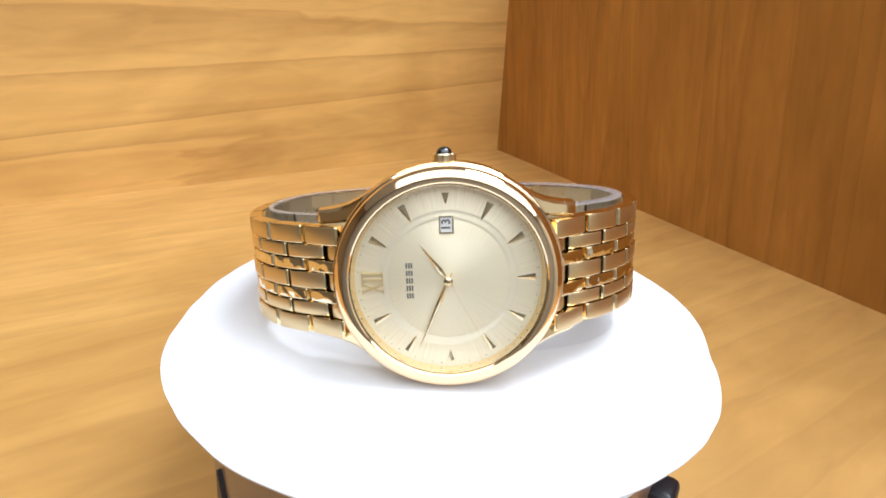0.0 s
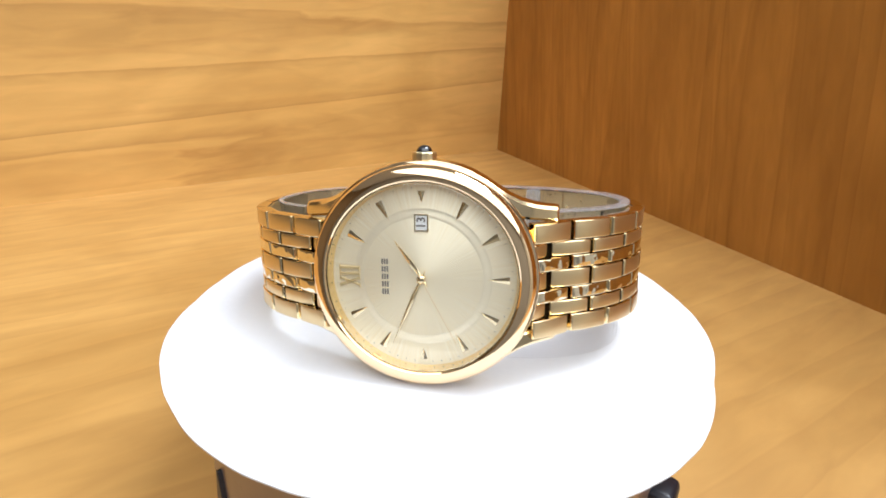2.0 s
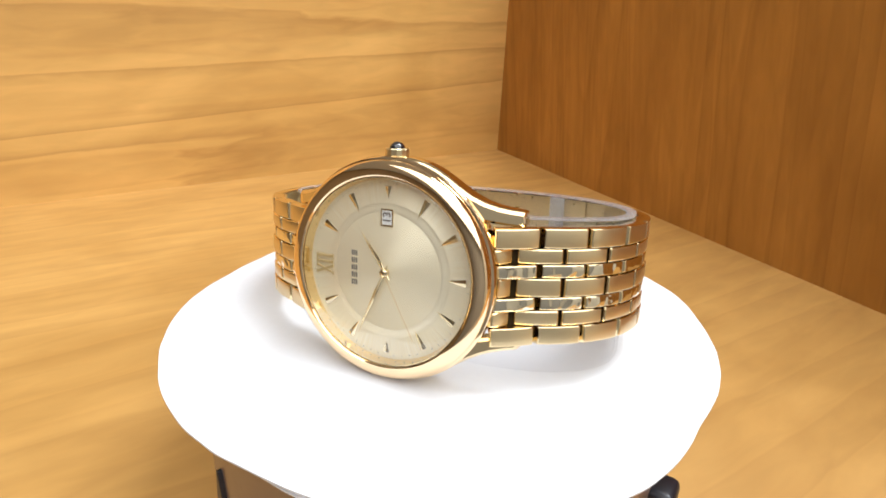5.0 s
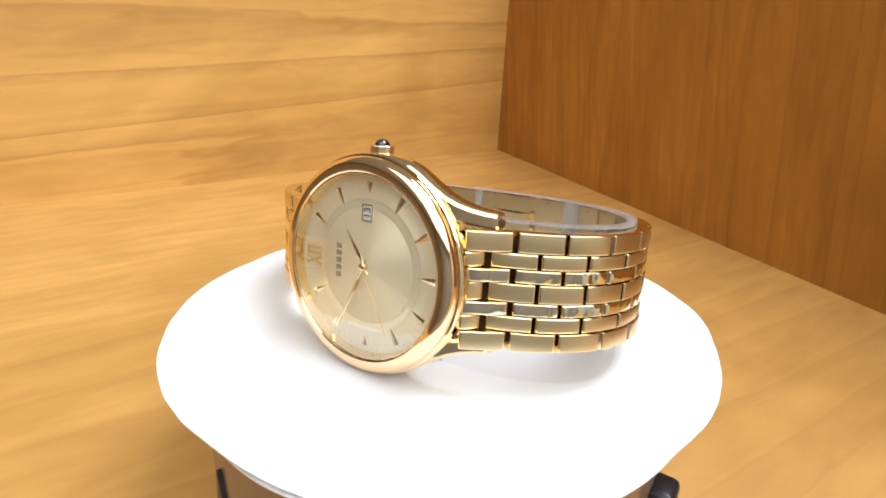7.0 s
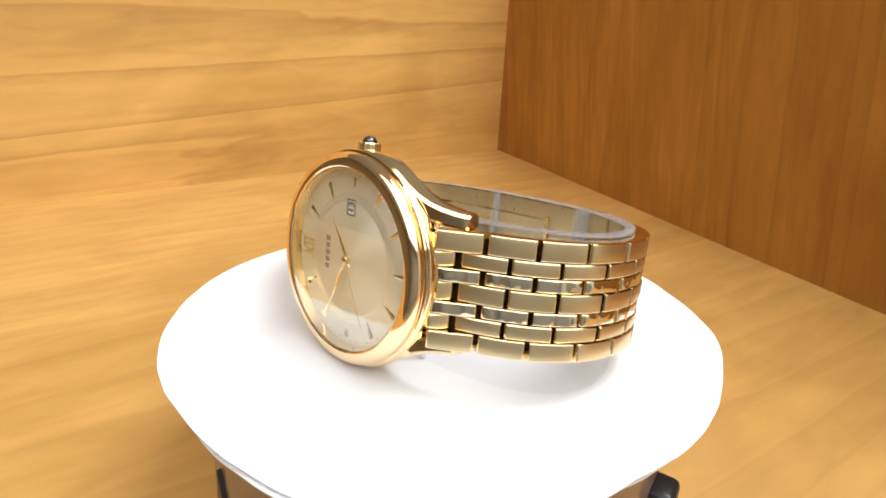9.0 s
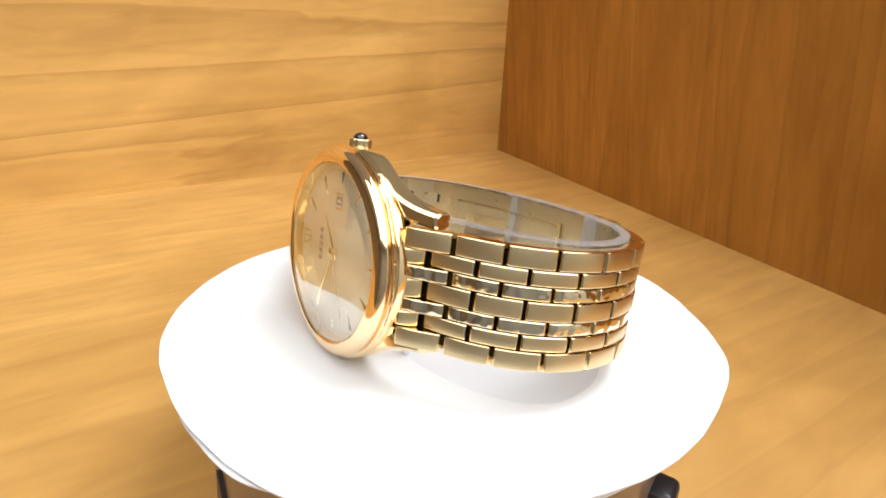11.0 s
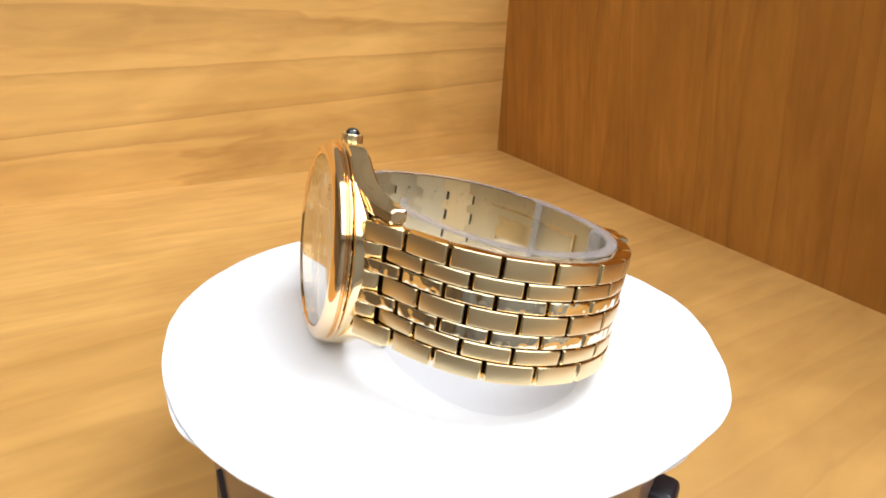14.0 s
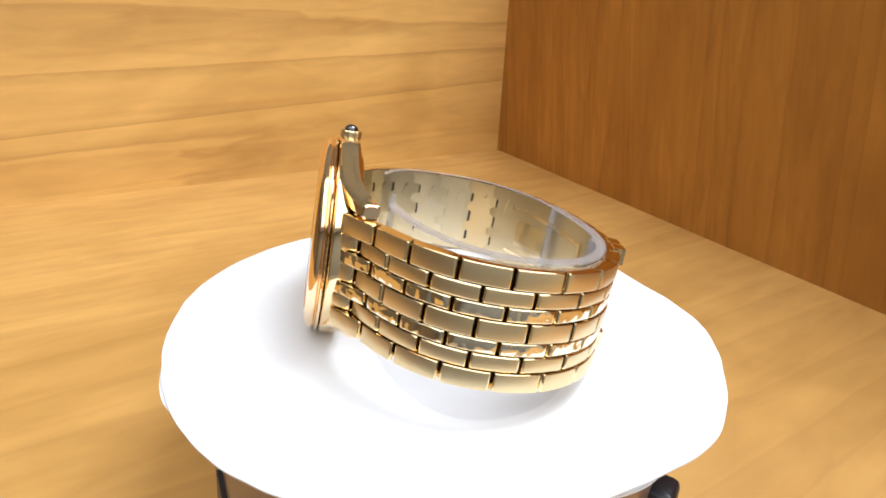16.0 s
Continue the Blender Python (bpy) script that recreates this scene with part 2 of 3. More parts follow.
def slab(name, origin, angle, length, height, thick, side, material, label, turn_grain):
    """An upright panel from origin along angle; its thickness lies on the outer side."""
    bm = bmesh.new()
    y0, y1 = (0, thick) if side > 0 else (-thick, 0)
    if turn_grain:      # local x runs up
        box(bm, (0, y0, -length), (height, y1, 0.0))
        m = Matrix.Translation(origin) @ Matrix.Rotation(angle, 4, "Z") @ Matrix(((0, 0, -1, 0), (0, 1, 0, 0), (1, 0, 0, 0), (0, 0, 0, 1)))
    else:
        box(bm, (-0.0, y0, 0), (length, y1, height))
        m = Matrix.Translation(origin) @ Matrix.Rotation(angle, 4, "Z")
    ob = part(name, bm, material)
    ob.matrix_world = m
    return tagged(ob, label, "panel", kind="structure")


H_NICHE = 0.27
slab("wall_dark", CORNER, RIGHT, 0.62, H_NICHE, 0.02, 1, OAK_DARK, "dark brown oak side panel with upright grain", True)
slab("wall_light", CORNER, LEFT, 0.46, H_NICHE, 0.02, -1, OAK_LEVEL, "golden oak back panel with level grain", False)
bm = bmesh.new()
turn = Matrix.Rotation(-(LEFT + math.pi), 4, "Z")
outline = [turn @ Vector(c) for c in ((-0.45, -0.125, 0), (0.42, -0.125, 0), (0.42, 0.55, 0), (-0.45, 0.55, 0))]
loft(bm, [[(c.x, c.y, z) for c in outline] for z in (-0.02, 0.0)])
floor_ob = part("floor", bm, OAK)
floor_ob.matrix_world = Matrix.Rotation(LEFT + math.pi, 4, "Z")
tagged(floor_ob, "golden oak shelf board with fine level grain", "shelf", kind="structure")
# unseen room added to close the place; its tones shape the gold's reflections
for nm, lo, hi, mat in (("room_floor", (-2, -2.6, -1.22), (2, 1.6, -1.2), BOUNCE_FLOOR), ("room_ceiling", (-2, -2.6, 1.2), (2, 1.6, 1.25), CEILING_PAINT),
                        ("wall_north", (-2, 1.6, -1.2), (2, 1.65, 1.2), WALL_PAINT), ("wall_south", (-2, -2.65, -1.2), (2, -2.6, 1.2), SOUTH_PAINT),
                        ("wall_west", (-2.05, -2.6, -1.2), (-2, 1.6, 1.2), BROWN_PAINT), ("wall_east", (2, -2.6, -1.2), (2.05, 1.6, 1.2), WALL_PAINT)):
    bm = bmesh.new()
    box(bm, lo, hi)
    tagged(part(nm, bm, mat), "unseen plain wall added round the scene" if "wall" in nm else "unseen plain surface added round the scene", "room", kind="structure")

# ---- turntable ----
turntable = tagged(new("turntable"), "low round turntable with brown glossy drum and black posts", "turntable")
bm = bmesh.new()
R_DRUM = 0.0493
prof = [(0, 0.0), (R_DRUM, 0.0), (R_DRUM + 0.0004, 0.001), (R_DRUM + 0.0004, 0.004), (R_DRUM, 0.0045), (R_DRUM, PAPER_Z - 0.006), (R_DRUM - 0.001, PAPER_Z - 0.005), (0, PAPER_Z - 0.005)]
lathe(bm, prof, 96)
drum = part("drum", bm, DRUM, turntable, "brown glossy drum", 40)
drum.matrix_basis = Matrix.Rotation(radians(90), 4, "X")


def post(ang, half, out, top, taper=1.0):
    bm = bmesh.new()
    box(bm, (-0.003, -half, 0), (out, half, top))
    for v in bm.verts:
        if v.co.z > top * 0.5:
            v.co.y *= taper
    bmesh.ops.bevel(bm, geom=list(bm.edges), offset=min(half * taper, out) * 0.4, segments=3, affect="EDGES", profile=0.5)
    ob = part("post", bm, BLACK_PLASTIC, turntable, "black plastic post", 40)
    ob.matrix_basis = Matrix.Rotation(radians(ang), 4, "Z") @ Matrix.Translation((R_DRUM, 0, 0))
    return ob


post(-32, 0.0036, 0.0044, 0.0247), post(-142, 0.006, 0.0009, 0.0264, 0.06), post(90, 0.0036, 0.0044, 0.0285)


# ---- paper disc ----
def hump(d, at, wide, high):
    e = (d - at + 180) % 360 - 180
    return high * math.exp(-(e / wide) ** 2)


def paper_disc(base, shape, seed, droop_mm, label):
    """A hand-cut round sheet with a slightly drooping, uneven edge."""
    bm = bmesh.new()
    n = 240
    rim = []
    for k in range(n):
        a = 2 * math.pi * k / n
        d = math.degrees(a)
        r = base + sum(hump(d, *h) for h in shape) + 0.35 * noise.noise((math.cos(a) * 3, math.sin(a) * 3, seed)) + 0.22 * noise.noise((math.cos(a) * 9, math.sin(a) * 9, seed))
        z = 0.5 * math.sin(3 * a + seed) + 0.25 * math.sin(7 * a)
        rim.append((r, a, z))
    rings = []
    for low in (0.0, 0.3):
        for q in (1.0, 0.97, 0.92, 0.86, 0.8, 0.6, 0.3, 0.0)[::1 if low == 0 else -1]:
            drop = max(0, (q - 0.78) / 0.22) ** 2
            if q == 0:
                rings.append([bm.verts.new((0, 0, -low * MM))])
            else:
                rings.append([bm.verts.new((r * q * math.cos(a) * MM, r * q * math.sin(a) * MM, ((z * 0.6 - droop_mm) * drop - low) * MM)) for r, a, z in rim])
    rings = rings[7::-1] + rings[:7:-1]
    for a, b in zip(rings, rings[1:]):
        for k in range(n):
            j = (k + 1) % n
            if len(a) == 1:
                bm.faces.new((a[0], b[k], b[j]))
            elif len(b) == 1:
                bm.faces.new((a[k], b[0], a[j]))
            else:
                bm.faces.new((a[k], b[k], b[j], a[j]))
    bmesh.ops.recalc_face_normals(bm, faces=bm.faces)
    return tagged(part("paper_disc", bm, PAPER, None, "", 50), label, "paper", "sheets on the turntable")


paper = paper_disc(56.0, [(40, 13, 1.9), (60, 14, 0.9), (78, 12, 0.9), (14, 9, 0.3), (170, 26, -2.2), (105, 14, -3.0), (318, 14, 1.1), (346, 9, -1.0), (275, 14, -0.6), (245, 10, 0.5)], 1.0, 0.4, "round sheet of white paper with hand-cut edge under the watch")
paper_low = paper_disc(54.4, [(295, 12, 2.0), (278, 8, 0.9), (252, 9, -1.5), (21, 8, 1.6), (170, 30, -1.6), (105, 20, -3.0)], 5.0, 0.9, "second white paper sheet peeping out below the upper one")
bm = bmesh.new()
lathe(bm, scaled([(0, 0), (46, 0), (46.5, 0.5), (46.5, 3.0), (46, 3.5), (0, 3.5)]), 96)
platter = part("platter", bm, WHITE, turntable, "white round platter", 40)

# ---- watch ----
watch = tagged(new("watch"), "gold-plated wristwatch with link bracelet standing on its side", "watch")
# dial centre and axes on the turntable at the start
WATCH = Matrix(((0.99685, -0.00585, -0.07906, 0.00078), (0.01767, 0.98857, 0.14976, -0.02487), (0.07728, -0.15068, 0.98556, 0.0090 - FLOOR), (0, 0, 0, 1)))

bm = bmesh.new()
lathe(bm, scaled([(0, 5.9), (15.5, 5.9), (16.6, 5.6), (17.2, 5.0), (18.6, 4.9), (18.95, 4.5), (19.1, 3.0), (19.07, 1.6), (19.0, 1.25), (18.75, 1.0), (18.3, 0.92), (16.4, 0.9), (16.2, 1.2), (0, 1.2)]), 128)
case = part("case", bm, GOLD_CASE, watch, "polished gold case", 35)
bm = bmesh.new()
lathe(bm, scaled([(16.2, 0.3), (16.15, -1.5), (16.22, -1.85), (16.45, -2.03), (16.9, -2.03), (17.5, -1.9), (18.1, -1.62), (18.5, -1.25), (18.75, -0.8), (18.8, -0.4), (18.6, -0.2), (18.35, -0.12),
                  (18.3, 0.05), (18.8, 0.12), (19.15, 0.25), (19.25, 0.45), (19.15, 0.65), (18.8, 0.78), (18.4, 0.82), (16.3, 0.82)]), 128, True)
bezel = part("bezel", bm, GOLD_ROSE, watch, "smooth polished gold bezel", 35)
bm = bmesh.new()
lathe(bm, scaled([(0, -2.06), (8, -2.04), (13, -1.98), (15.7, -1.92), (16.0, -1.8), (16.12, -1.5)]), 96)
crystal = part("crystal", bm, CRYSTAL, watch, "domed clear crystal", 60)
crystal.visible_shadow = False
bm = bmesh.new()
lathe(bm, scaled([(0, -0.05), (10.2, -0.05), (10.45, 0.19), (14.9, 0.22), (16.2, 0.28)]), 128)
dial = part("dial", bm, DIAL, watch, "pale champagne sunburst dial", 60)
bm = bmesh.new()
lathe(bm, scaled([(16.14, -1.6), (16.14, 0.2), (15.6, 0.2), (15.9, -0.9), (16.0, -1.6)]), 96, True)
part("dial_ring", bm, GOLD_EDGE, watch, "inner gold ring", 40)


bm = bmesh.new()
lathe(bm, scaled([(10.15, -0.051), (10.35, -0.045), (10.6, -0.015), (10.9, 0.065), (11.2, 0.145), (11.45, 0.185), (11.7, 0.197)]), 128)
part("dial_step", bm, DIAL_STEP, dial, "glossy sloping step round the dial's centre", 60)


def on_dial(clock, r, y=0.0):
    """A spot on the dial: clock in hours; twelve lies at -x and three at +z."""
    a = radians(180 - clock * 30)
    return Vector((r * math.cos(a), y, r * math.sin(a))) * MM


def wedge(bm, clock, r0, r1, w0, w1, y, thick):
    a = radians(180 - clock * 30)
    u, s = Vector((math.cos(a), 0, math.sin(a))), Vector((-math.sin(a), 0, math.cos(a)))
    ring = [u * r0 - s * w0 / 2, u * r0 + s * w0 / 2, u * r1 + s * w1 / 2, u * r1 - s * w1 / 2]
    ridge = [u * (r0 + 0.02), u * r1]
    lo = [bm.verts.new((p + Vector((0, y, 0))) * MM) for p in ring]
    hi = [bm.verts.new((p + Vector((0, y - thick, 0))) * MM) for p in ridge]
    bm.faces.new((lo[0], lo[3], hi[1], hi[0]))
    bm.faces.new((lo[1], hi[0], hi[1], lo[2]))
    bm.faces.new((lo[0], hi[0], lo[1]))
    bm.faces.new((lo[2], hi[1], lo[3]))
    bm.faces.new((lo[0], lo[1], lo[2], lo[3]))
    bmesh.ops.recalc_face_normals(bm, faces=bm.faces)


for hour in range(1, 12):
    bm = bmesh.new()
    wedge(bm, hour, 12.6 if hour in (3, 9) else 11.0, 14.5, 0.12, 1.25, 0.2, 0.16)
    part("hour_marker", bm, STEEL_PALE, dial, "faceted gold wedge marker")
for k in range(60):
    if k % 5:
        bm = bmesh.new()
        c = on_dial(k / 5, 15.0, 0.2)
        bmesh.ops.create_uvsphere(bm, u_segments=8, v_segments=4, radius=0.09 * MM, matrix=Matrix.Translation(c))
        part("minute_dot", bm, INK, dial)


def strokes(bm, segs, y, w, thick):
    """Flat bars on the dial: segments in (right, up) millimetres as read with twelve on top."""
    for a, b, *ww in segs:
        wd = ww[0] if ww else w
        p, q = Vector((-a[1], 0, a[0])), Vector((-b[1], 0, b[0]))
        d = (q - p).normalized()
        s = Vector((-d.z, 0, d.x)) * wd / 2
        lo = [bm.verts.new((v + Vector((0, y, 0))) * MM) for v in (p - s, p + s, q + s, q - s)]
        hi = [bm.verts.new((v.co + Vector((0, -thick * MM, 0)))) for v in lo]
        bm.faces.new(hi)
        for k in range(4):
            bm.faces.new((lo[k], lo[(k + 1) % 4], hi[(k + 1) % 4], hi[k]))
    bmesh.ops.recalc_face_normals(bm, faces=bm.faces)
    return bm


r0, r1 = 10.9, 14.3
bm = bmesh.new()
strokes(bm, [((-1.75, r0), (-0.45, r1), 0.24), ((-0.45, r0), (-1.75, r1), 0.45), ((0.25, r0), (0.25, r1), 0.42), ((1.3, r0), (1.3, r1), 0.42),
             ((-2.1, r0), (-1.4, r0), 0.16), ((-2.1, r1), (-1.4, r1), 0.16), ((-0.8, r0), (1.7, r0), 0.16), ((-0.8, r1), (1.7, r1), 0.16)], 0.18, 0.4, 0.3)
part("roman_numeral", bm, GILT, dial, "raised gold roman numeral twelve")
# the maker's mark, five small plain groups of bars in a row
for k in range(5):
    bm = bmesh.new()
    strokes(bm, [((-2.6 + 1.3 * k - 0.46, 6.4 + dy), (-2.6 + 1.3 * k + 0.46, 6.4 + dy), 0.28) for dy in (-0.42, 0.0, 0.42)], 0.0, 1.0, 0.08)
    part("mark_block", bm, INK, dial)

# date window at three, with its frame and figures
bm = bmesh.new()
DX, DZ = 0.0, 9.3
for lo, hi in (((-1.45, -1.18), (1.45, -0.95)), ((-1.45, 0.95), (1.45, 1.18)), ((-1.45, -0.95), (-1.22, 0.95)), ((1.22, -0.95), (1.45, 0.95))):
    box(bm, ((DX + lo[1]) * MM, -0.2 * MM, (DZ + lo[0]) * MM), ((DX + hi[1]) * MM, 0.02 * MM, (DZ + hi[0]) * MM))
date_frame = part("date_frame", bm, STEEL_PALE, dial, "bright gold window frame")
bm = bmesh.new()
box(bm, ((DX - 0.95) * MM, -0.07 * MM, (DZ - 1.22) * MM), ((DX + 0.95) * MM, 0.02 * MM, (DZ + 1.22) * MM))
part("date_disc", bm, WHITE, dial, "white date disc")
txt = bpy.data.curves.new("date_figures", "FONT")
txt.offset = 0.05 * MM
txt.body, txt.size, txt.align_x, txt.align_y, txt.extrude = "13", 2.0 * MM, "CENTER", "CENTER", 0.02 * MM
t_ob = new("date_figures", txt)
bpy.context.view_layer.update()
me = bpy.data.meshes.new_from_object(t_ob.evaluated_get(bpy.context.evaluated_depsgraph_get()))
bpy.data.objects.remove(t_ob)
me.materials.append(INK)
fig = new("date_figures", me)
fig.parent = dial
DATE_TURN = 90
fig.matrix_basis = Matrix.Translation((DX * MM, -0.10 * MM, DZ * MM)) @ Matrix.Rotation(radians(90), 4, "X") @ Matrix.Rotation(radians(DATE_TURN), 4, "Z")


def pointer(name, clock, length, tail, w_mid, y, mat, label):
    bm = bmesh.new()
    a = radians(180 - clock * 30)
    u, s = Vector((math.cos(a), 0, math.sin(a))), Vector((-math.sin(a), 0, math.cos(a)))
    pts = [(-tail, 0.25 * w_mid), (0.0, 0.55 * w_mid), (length * 0.3, w_mid), (length, 0.08)]
    lft = [bm.verts.new((u * r + s * w / 2 + Vector((0, y, 0))) * MM) for r, w in pts]
    rgt = [bm.verts.new((u * r - s * w / 2 + Vector((0, y, 0))) * MM) for r, w in pts]
    rid = [bm.verts.new((u * r + Vector((0, y - 0.16, 0))) * MM) for r, w in pts]
    for k in range(3):
        bm.faces.new((lft[k], lft[k + 1], rid[k + 1], rid[k]))
        bm.faces.new((rid[k], rid[k + 1], rgt[k + 1], rgt[k]))
        bm.faces.new((lft[k], rgt[k], rgt[k + 1], lft[k + 1]))
    bm.faces.new((lft[0], rid[0], rgt[0]))
    bm.faces.new((lft[-1], rgt[-1], rid[-1]))
    bmesh.ops.recalc_face_normals(bm, faces=bm.faces)
    return part(name, bm, mat, watch, label)


pointer("hour_pointer", 1.81, 7.7, 1.6, 0.85, -0.55, STEEL_PALE, "faceted gold hour pointer")
pointer("minute_pointer", 9.8, 12.6, 1.6, 0.75, -0.85, STEEL_PALE, "faceted gold minute pointer")
pointer("second_pointer", 8.06, 12.4, 2.3, 0.09, -1.15, STEEL_PALE, "thin gold second pointer")
bm = bmesh.new()
lathe(bm, scaled([(0, -1.5), (0.5, -1.45), (0.75, -1.2), (0.75, -0.4), (0.45, -0.3), (0.45, 0.0)]), 24)
part("hub", bm, STEEL_PALE, watch, "small gold centre cap", 40)

# crown with its black stone, on top
bm = bmesh.new()
n = 28
secs = []
for z, r in ((18.6, 0.9), (19.05, 0.9), (19.1, 1.78), (19.22, 1.92), (20.35, 1.92), (20.52, 1.8), (20.56, 1.2)):
    secs.append([((r + (0.10 if k % 2 and r > 1.6 else 0)) * math.cos(2 * math.pi * k / n) * MM, (3.0 + (r + (0.10 if k % 2 and r > 1.6 else 0)) * math.sin(2 * math.pi * k / n)) * MM, z * MM) for k in range(n)])
loft(bm, secs)
crown = part("crown", bm, GOLD_BACK, watch, "ribbed gold winding crown", 30)
bm = bmesh.new()
bmesh.ops.create_uvsphere(bm, u_segments=24, v_segments=14, radius=1.32 * MM, matrix=Matrix.Translation((0, 3.0 * MM, 20.5 * MM)) @ Matrix.Diagonal((1, 1, 0.88, 1)))
part("cabochon", bm, BLACK_STONE, crown, "black domed stone", 180)


def lug(sx, sz):
    bm = bmesh.new()
    secs = []
    rows = [(x, math.sqrt(19.5 ** 2 - x * x), 11.5, 1.0, 4.75) for x in (0, 2, 4, 6, 8)]
    rows += [(10, 16.68, 11.0, 1.05, 4.8), (12, 15.32, 10.5, 1.2, 5.0), (14, 14.0, 10.1, 1.6, 5.4), (16, 12.98, 9.85, 2.4, 6.1), (18, 12.3, 9.5, 3.3, 6.9),
             (20, 11.9, 9.25, 4.2, 7.5), (21.3, 11.75, 9.12, 4.8, 7.9), (21.8, 11.65, 9.12, 5.05, 7.95), (22.05, 11.4, 9.35, 5.35, 7.75)]
    for x, zo, zi, y0, y1 in rows:
        c = 0.45
        loop = [(y0 + c, zi), (y1 - c, zi), (y1, zi + c), (y1, zo - c), (y1 - c, zo), (y0 + 0.9, zo), (y0 + 0.4, zo - 0.2), (y0, zo - 0.7), (y0, zi + c)]
        secs.append([(sx * x * MM, y * MM, sz * z * MM) for y, z in loop])
    loft(bm, secs)
    ob = part("lug", bm, GOLD_CASE, watch, "curved polished gold lug", 24)
    ob.data.materials.append(GOLD_ROSE)
    for face in ob.data.polygons:
        if sx * face.center.x > 21.55 * MM:
            face.material_index = 1


for sx in (1, -1):
    for sz in (1, -1):
        lug(sx, sz)

# ---- bracelet ----
B_HALF, C_Y = 26.9, 28.6
RIGHT_SIDE, LEFT_SIDE = (39.1, 2.15), (40.2, 2.55)      # half width and squareness of either side


def oval(u, inset=0.0, front=0.0):
    """A point of the bracelet's outer line; u runs from the front (0) to the right side (90), the rear (180) and back."""
    a = radians(u)
    s, c = math.sin(a), -math.cos(a)
    half, power = RIGHT_SIDE if s >= 0 else LEFT_SIDE
    e = 2 / power
    return Vector(((half - inset) * math.copysign(abs(s) ** e, s), C_Y + ((front if front and c < 0 else B_HALF) - inset) * math.copysign(abs(c) ** e, c), 0))


def run_of(line):
    run = [0.0]
    for p, q in zip(line, line[1:]):
        run.append(run[-1] + (q - p).length)
    return run


LINES = {1: [oval(k * 0.1) for k in range(1801)], -1: [oval(-k * 0.1) for k in range(1801)]}
RUNS = {k: run_of(v) for k, v in LINES.items()}


def along(s):
    """The point at the arc length s from the front's middle; negative to the left."""
    line, run = LINES[1 if s >= 0 else -1], RUNS[1 if s >= 0 else -1]
    k = int(np.searchsorted(run, min(abs(s), run[-1] - 1e-6)))
    k = max(1, min(k, len(line) - 1))
    return line[k - 1].lerp(line[k], (abs(s) - run[k - 1]) / (run[k] - run[k - 1]))


def paper_under(p):
    """The height of the paper below p, in the watch's own space."""
    return (-19.05 - 0.0773 * p.x + 0.1507 * p.y) / 0.9856


def band(bm, u0, u1, inset, thick, z0, z1, n=80, front=0.0):
    secs = []
    for k in range(n + 1):
        u = u0 + (u1 - u0) * k / n
        p, q = oval(u, inset, front), oval(u, inset + thick, front)
        lo_p, lo_q = (paper_under(p), paper_under(q)) if z0 is None else (z0, z0)
        secs.append([(p.x * MM, p.y * MM, lo_p * MM), (q.x * MM, q.y * MM, lo_q * MM), (q.x * MM, q.y * MM, z1 * MM), (p.x * MM, p.y * MM, z1 * MM)])
    loft(bm, secs)
    return bm


# core behind the links, coloured as gap shade so the joints look deep
bracelet = part("bracelet", band(bmesh.new(), 27, 333, 1.7, 0.5, -9.9, 8.0, 140), GAP_SHADE, watch, "gold link bracelet with brushed and polished rows", 40)
PITCH = 8.3
ROWS = [(9.0, 5.67, 0, 0), (5.63, 3.02, 1, 0), (2.98, 0.72, 0, 1), (0.68, -2.48, 1, 0), (-2.52, -4.78, 0, 1), (-4.82, -7.48, 1, 0), (-7.52, -10.8, 0, 0)]
THICK = 2.5


def link_mesh(height, length, polished, shear=0.0):
    """One link: gently bowed outer face (-y) with polished rounded edges; x along the bracelet."""
    bm = bmesh.new()
    secs = []
    narrow = height < 2.8
    e = 0.42 / (length / 2)         # the rounded ends
    for f in (-1, -1 + 0.25 * e, -1 + 0.6 * e, -1 + e, -0.45, 0, 0.45, 1 - e, 1 - 0.6 * e, 1 - 0.25 * e, 1):
        x = f * length / 2
        g = max(0.0, (abs(f) - 1 + e) / e)
        y0 = 0.26 * f * f + (0.16 if polished else 0.10 if narrow else 0) + 0.34 * (1 - math.sqrt(max(0.0, 1 - g * g * 0.98)))
        hz, c = height / 2 - 0.07, 0.34 if narrow and not polished else 0.24
        loop = [(y0, hz - c), (y0, -hz + c), (y0 + c * 0.12, -hz + c * 0.55), (y0 + c * 0.45, -hz + c * 0.14), (y0 + c, -hz), (THICK - 0.4, -hz), (THICK, -hz), (THICK, hz), (THICK - 0.4, hz),
                (y0 + c, hz), (y0 + c * 0.45, hz - c * 0.14), (y0 + c * 0.12, hz - c * 0.55)]
        secs.append([((x * (1 - 0.10 * min(1, y / THICK)) + shear * max(0, y - 1.2) / (THICK - 1.2)) * MM, y * MM, z * MM) for y, z in loop])
    loft(bm, secs)
    me = bpy.data.meshes.new("link")
    bm.normal_update()
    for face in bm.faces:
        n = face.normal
        # backs (2) carry the painted gap shade that shows between the comb plates
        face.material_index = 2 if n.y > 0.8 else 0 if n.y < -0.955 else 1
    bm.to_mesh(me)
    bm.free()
    for mat in (GOLD_PALE if polished else GOLD_SATIN, GOLD_EDGE, GAP_SHADE):
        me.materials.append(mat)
    me.shade_smooth()
    me.set_sharp_from_angle(angle=radians(28))
    return me


def place_link(ob, a, b, z):
    d = (b - a).normalized()
    inward, mid = Vector((-d.y, d.x, 0)), (a + b) / 2
    ob.parent = bracelet
    ob.matrix_basis = Matrix(((d.x, inward.x, 0, mid.x * MM), (d.y, inward.y, 0, mid.y * MM), (0, 0, 1, z * MM), (0, 0, 0, 1)))


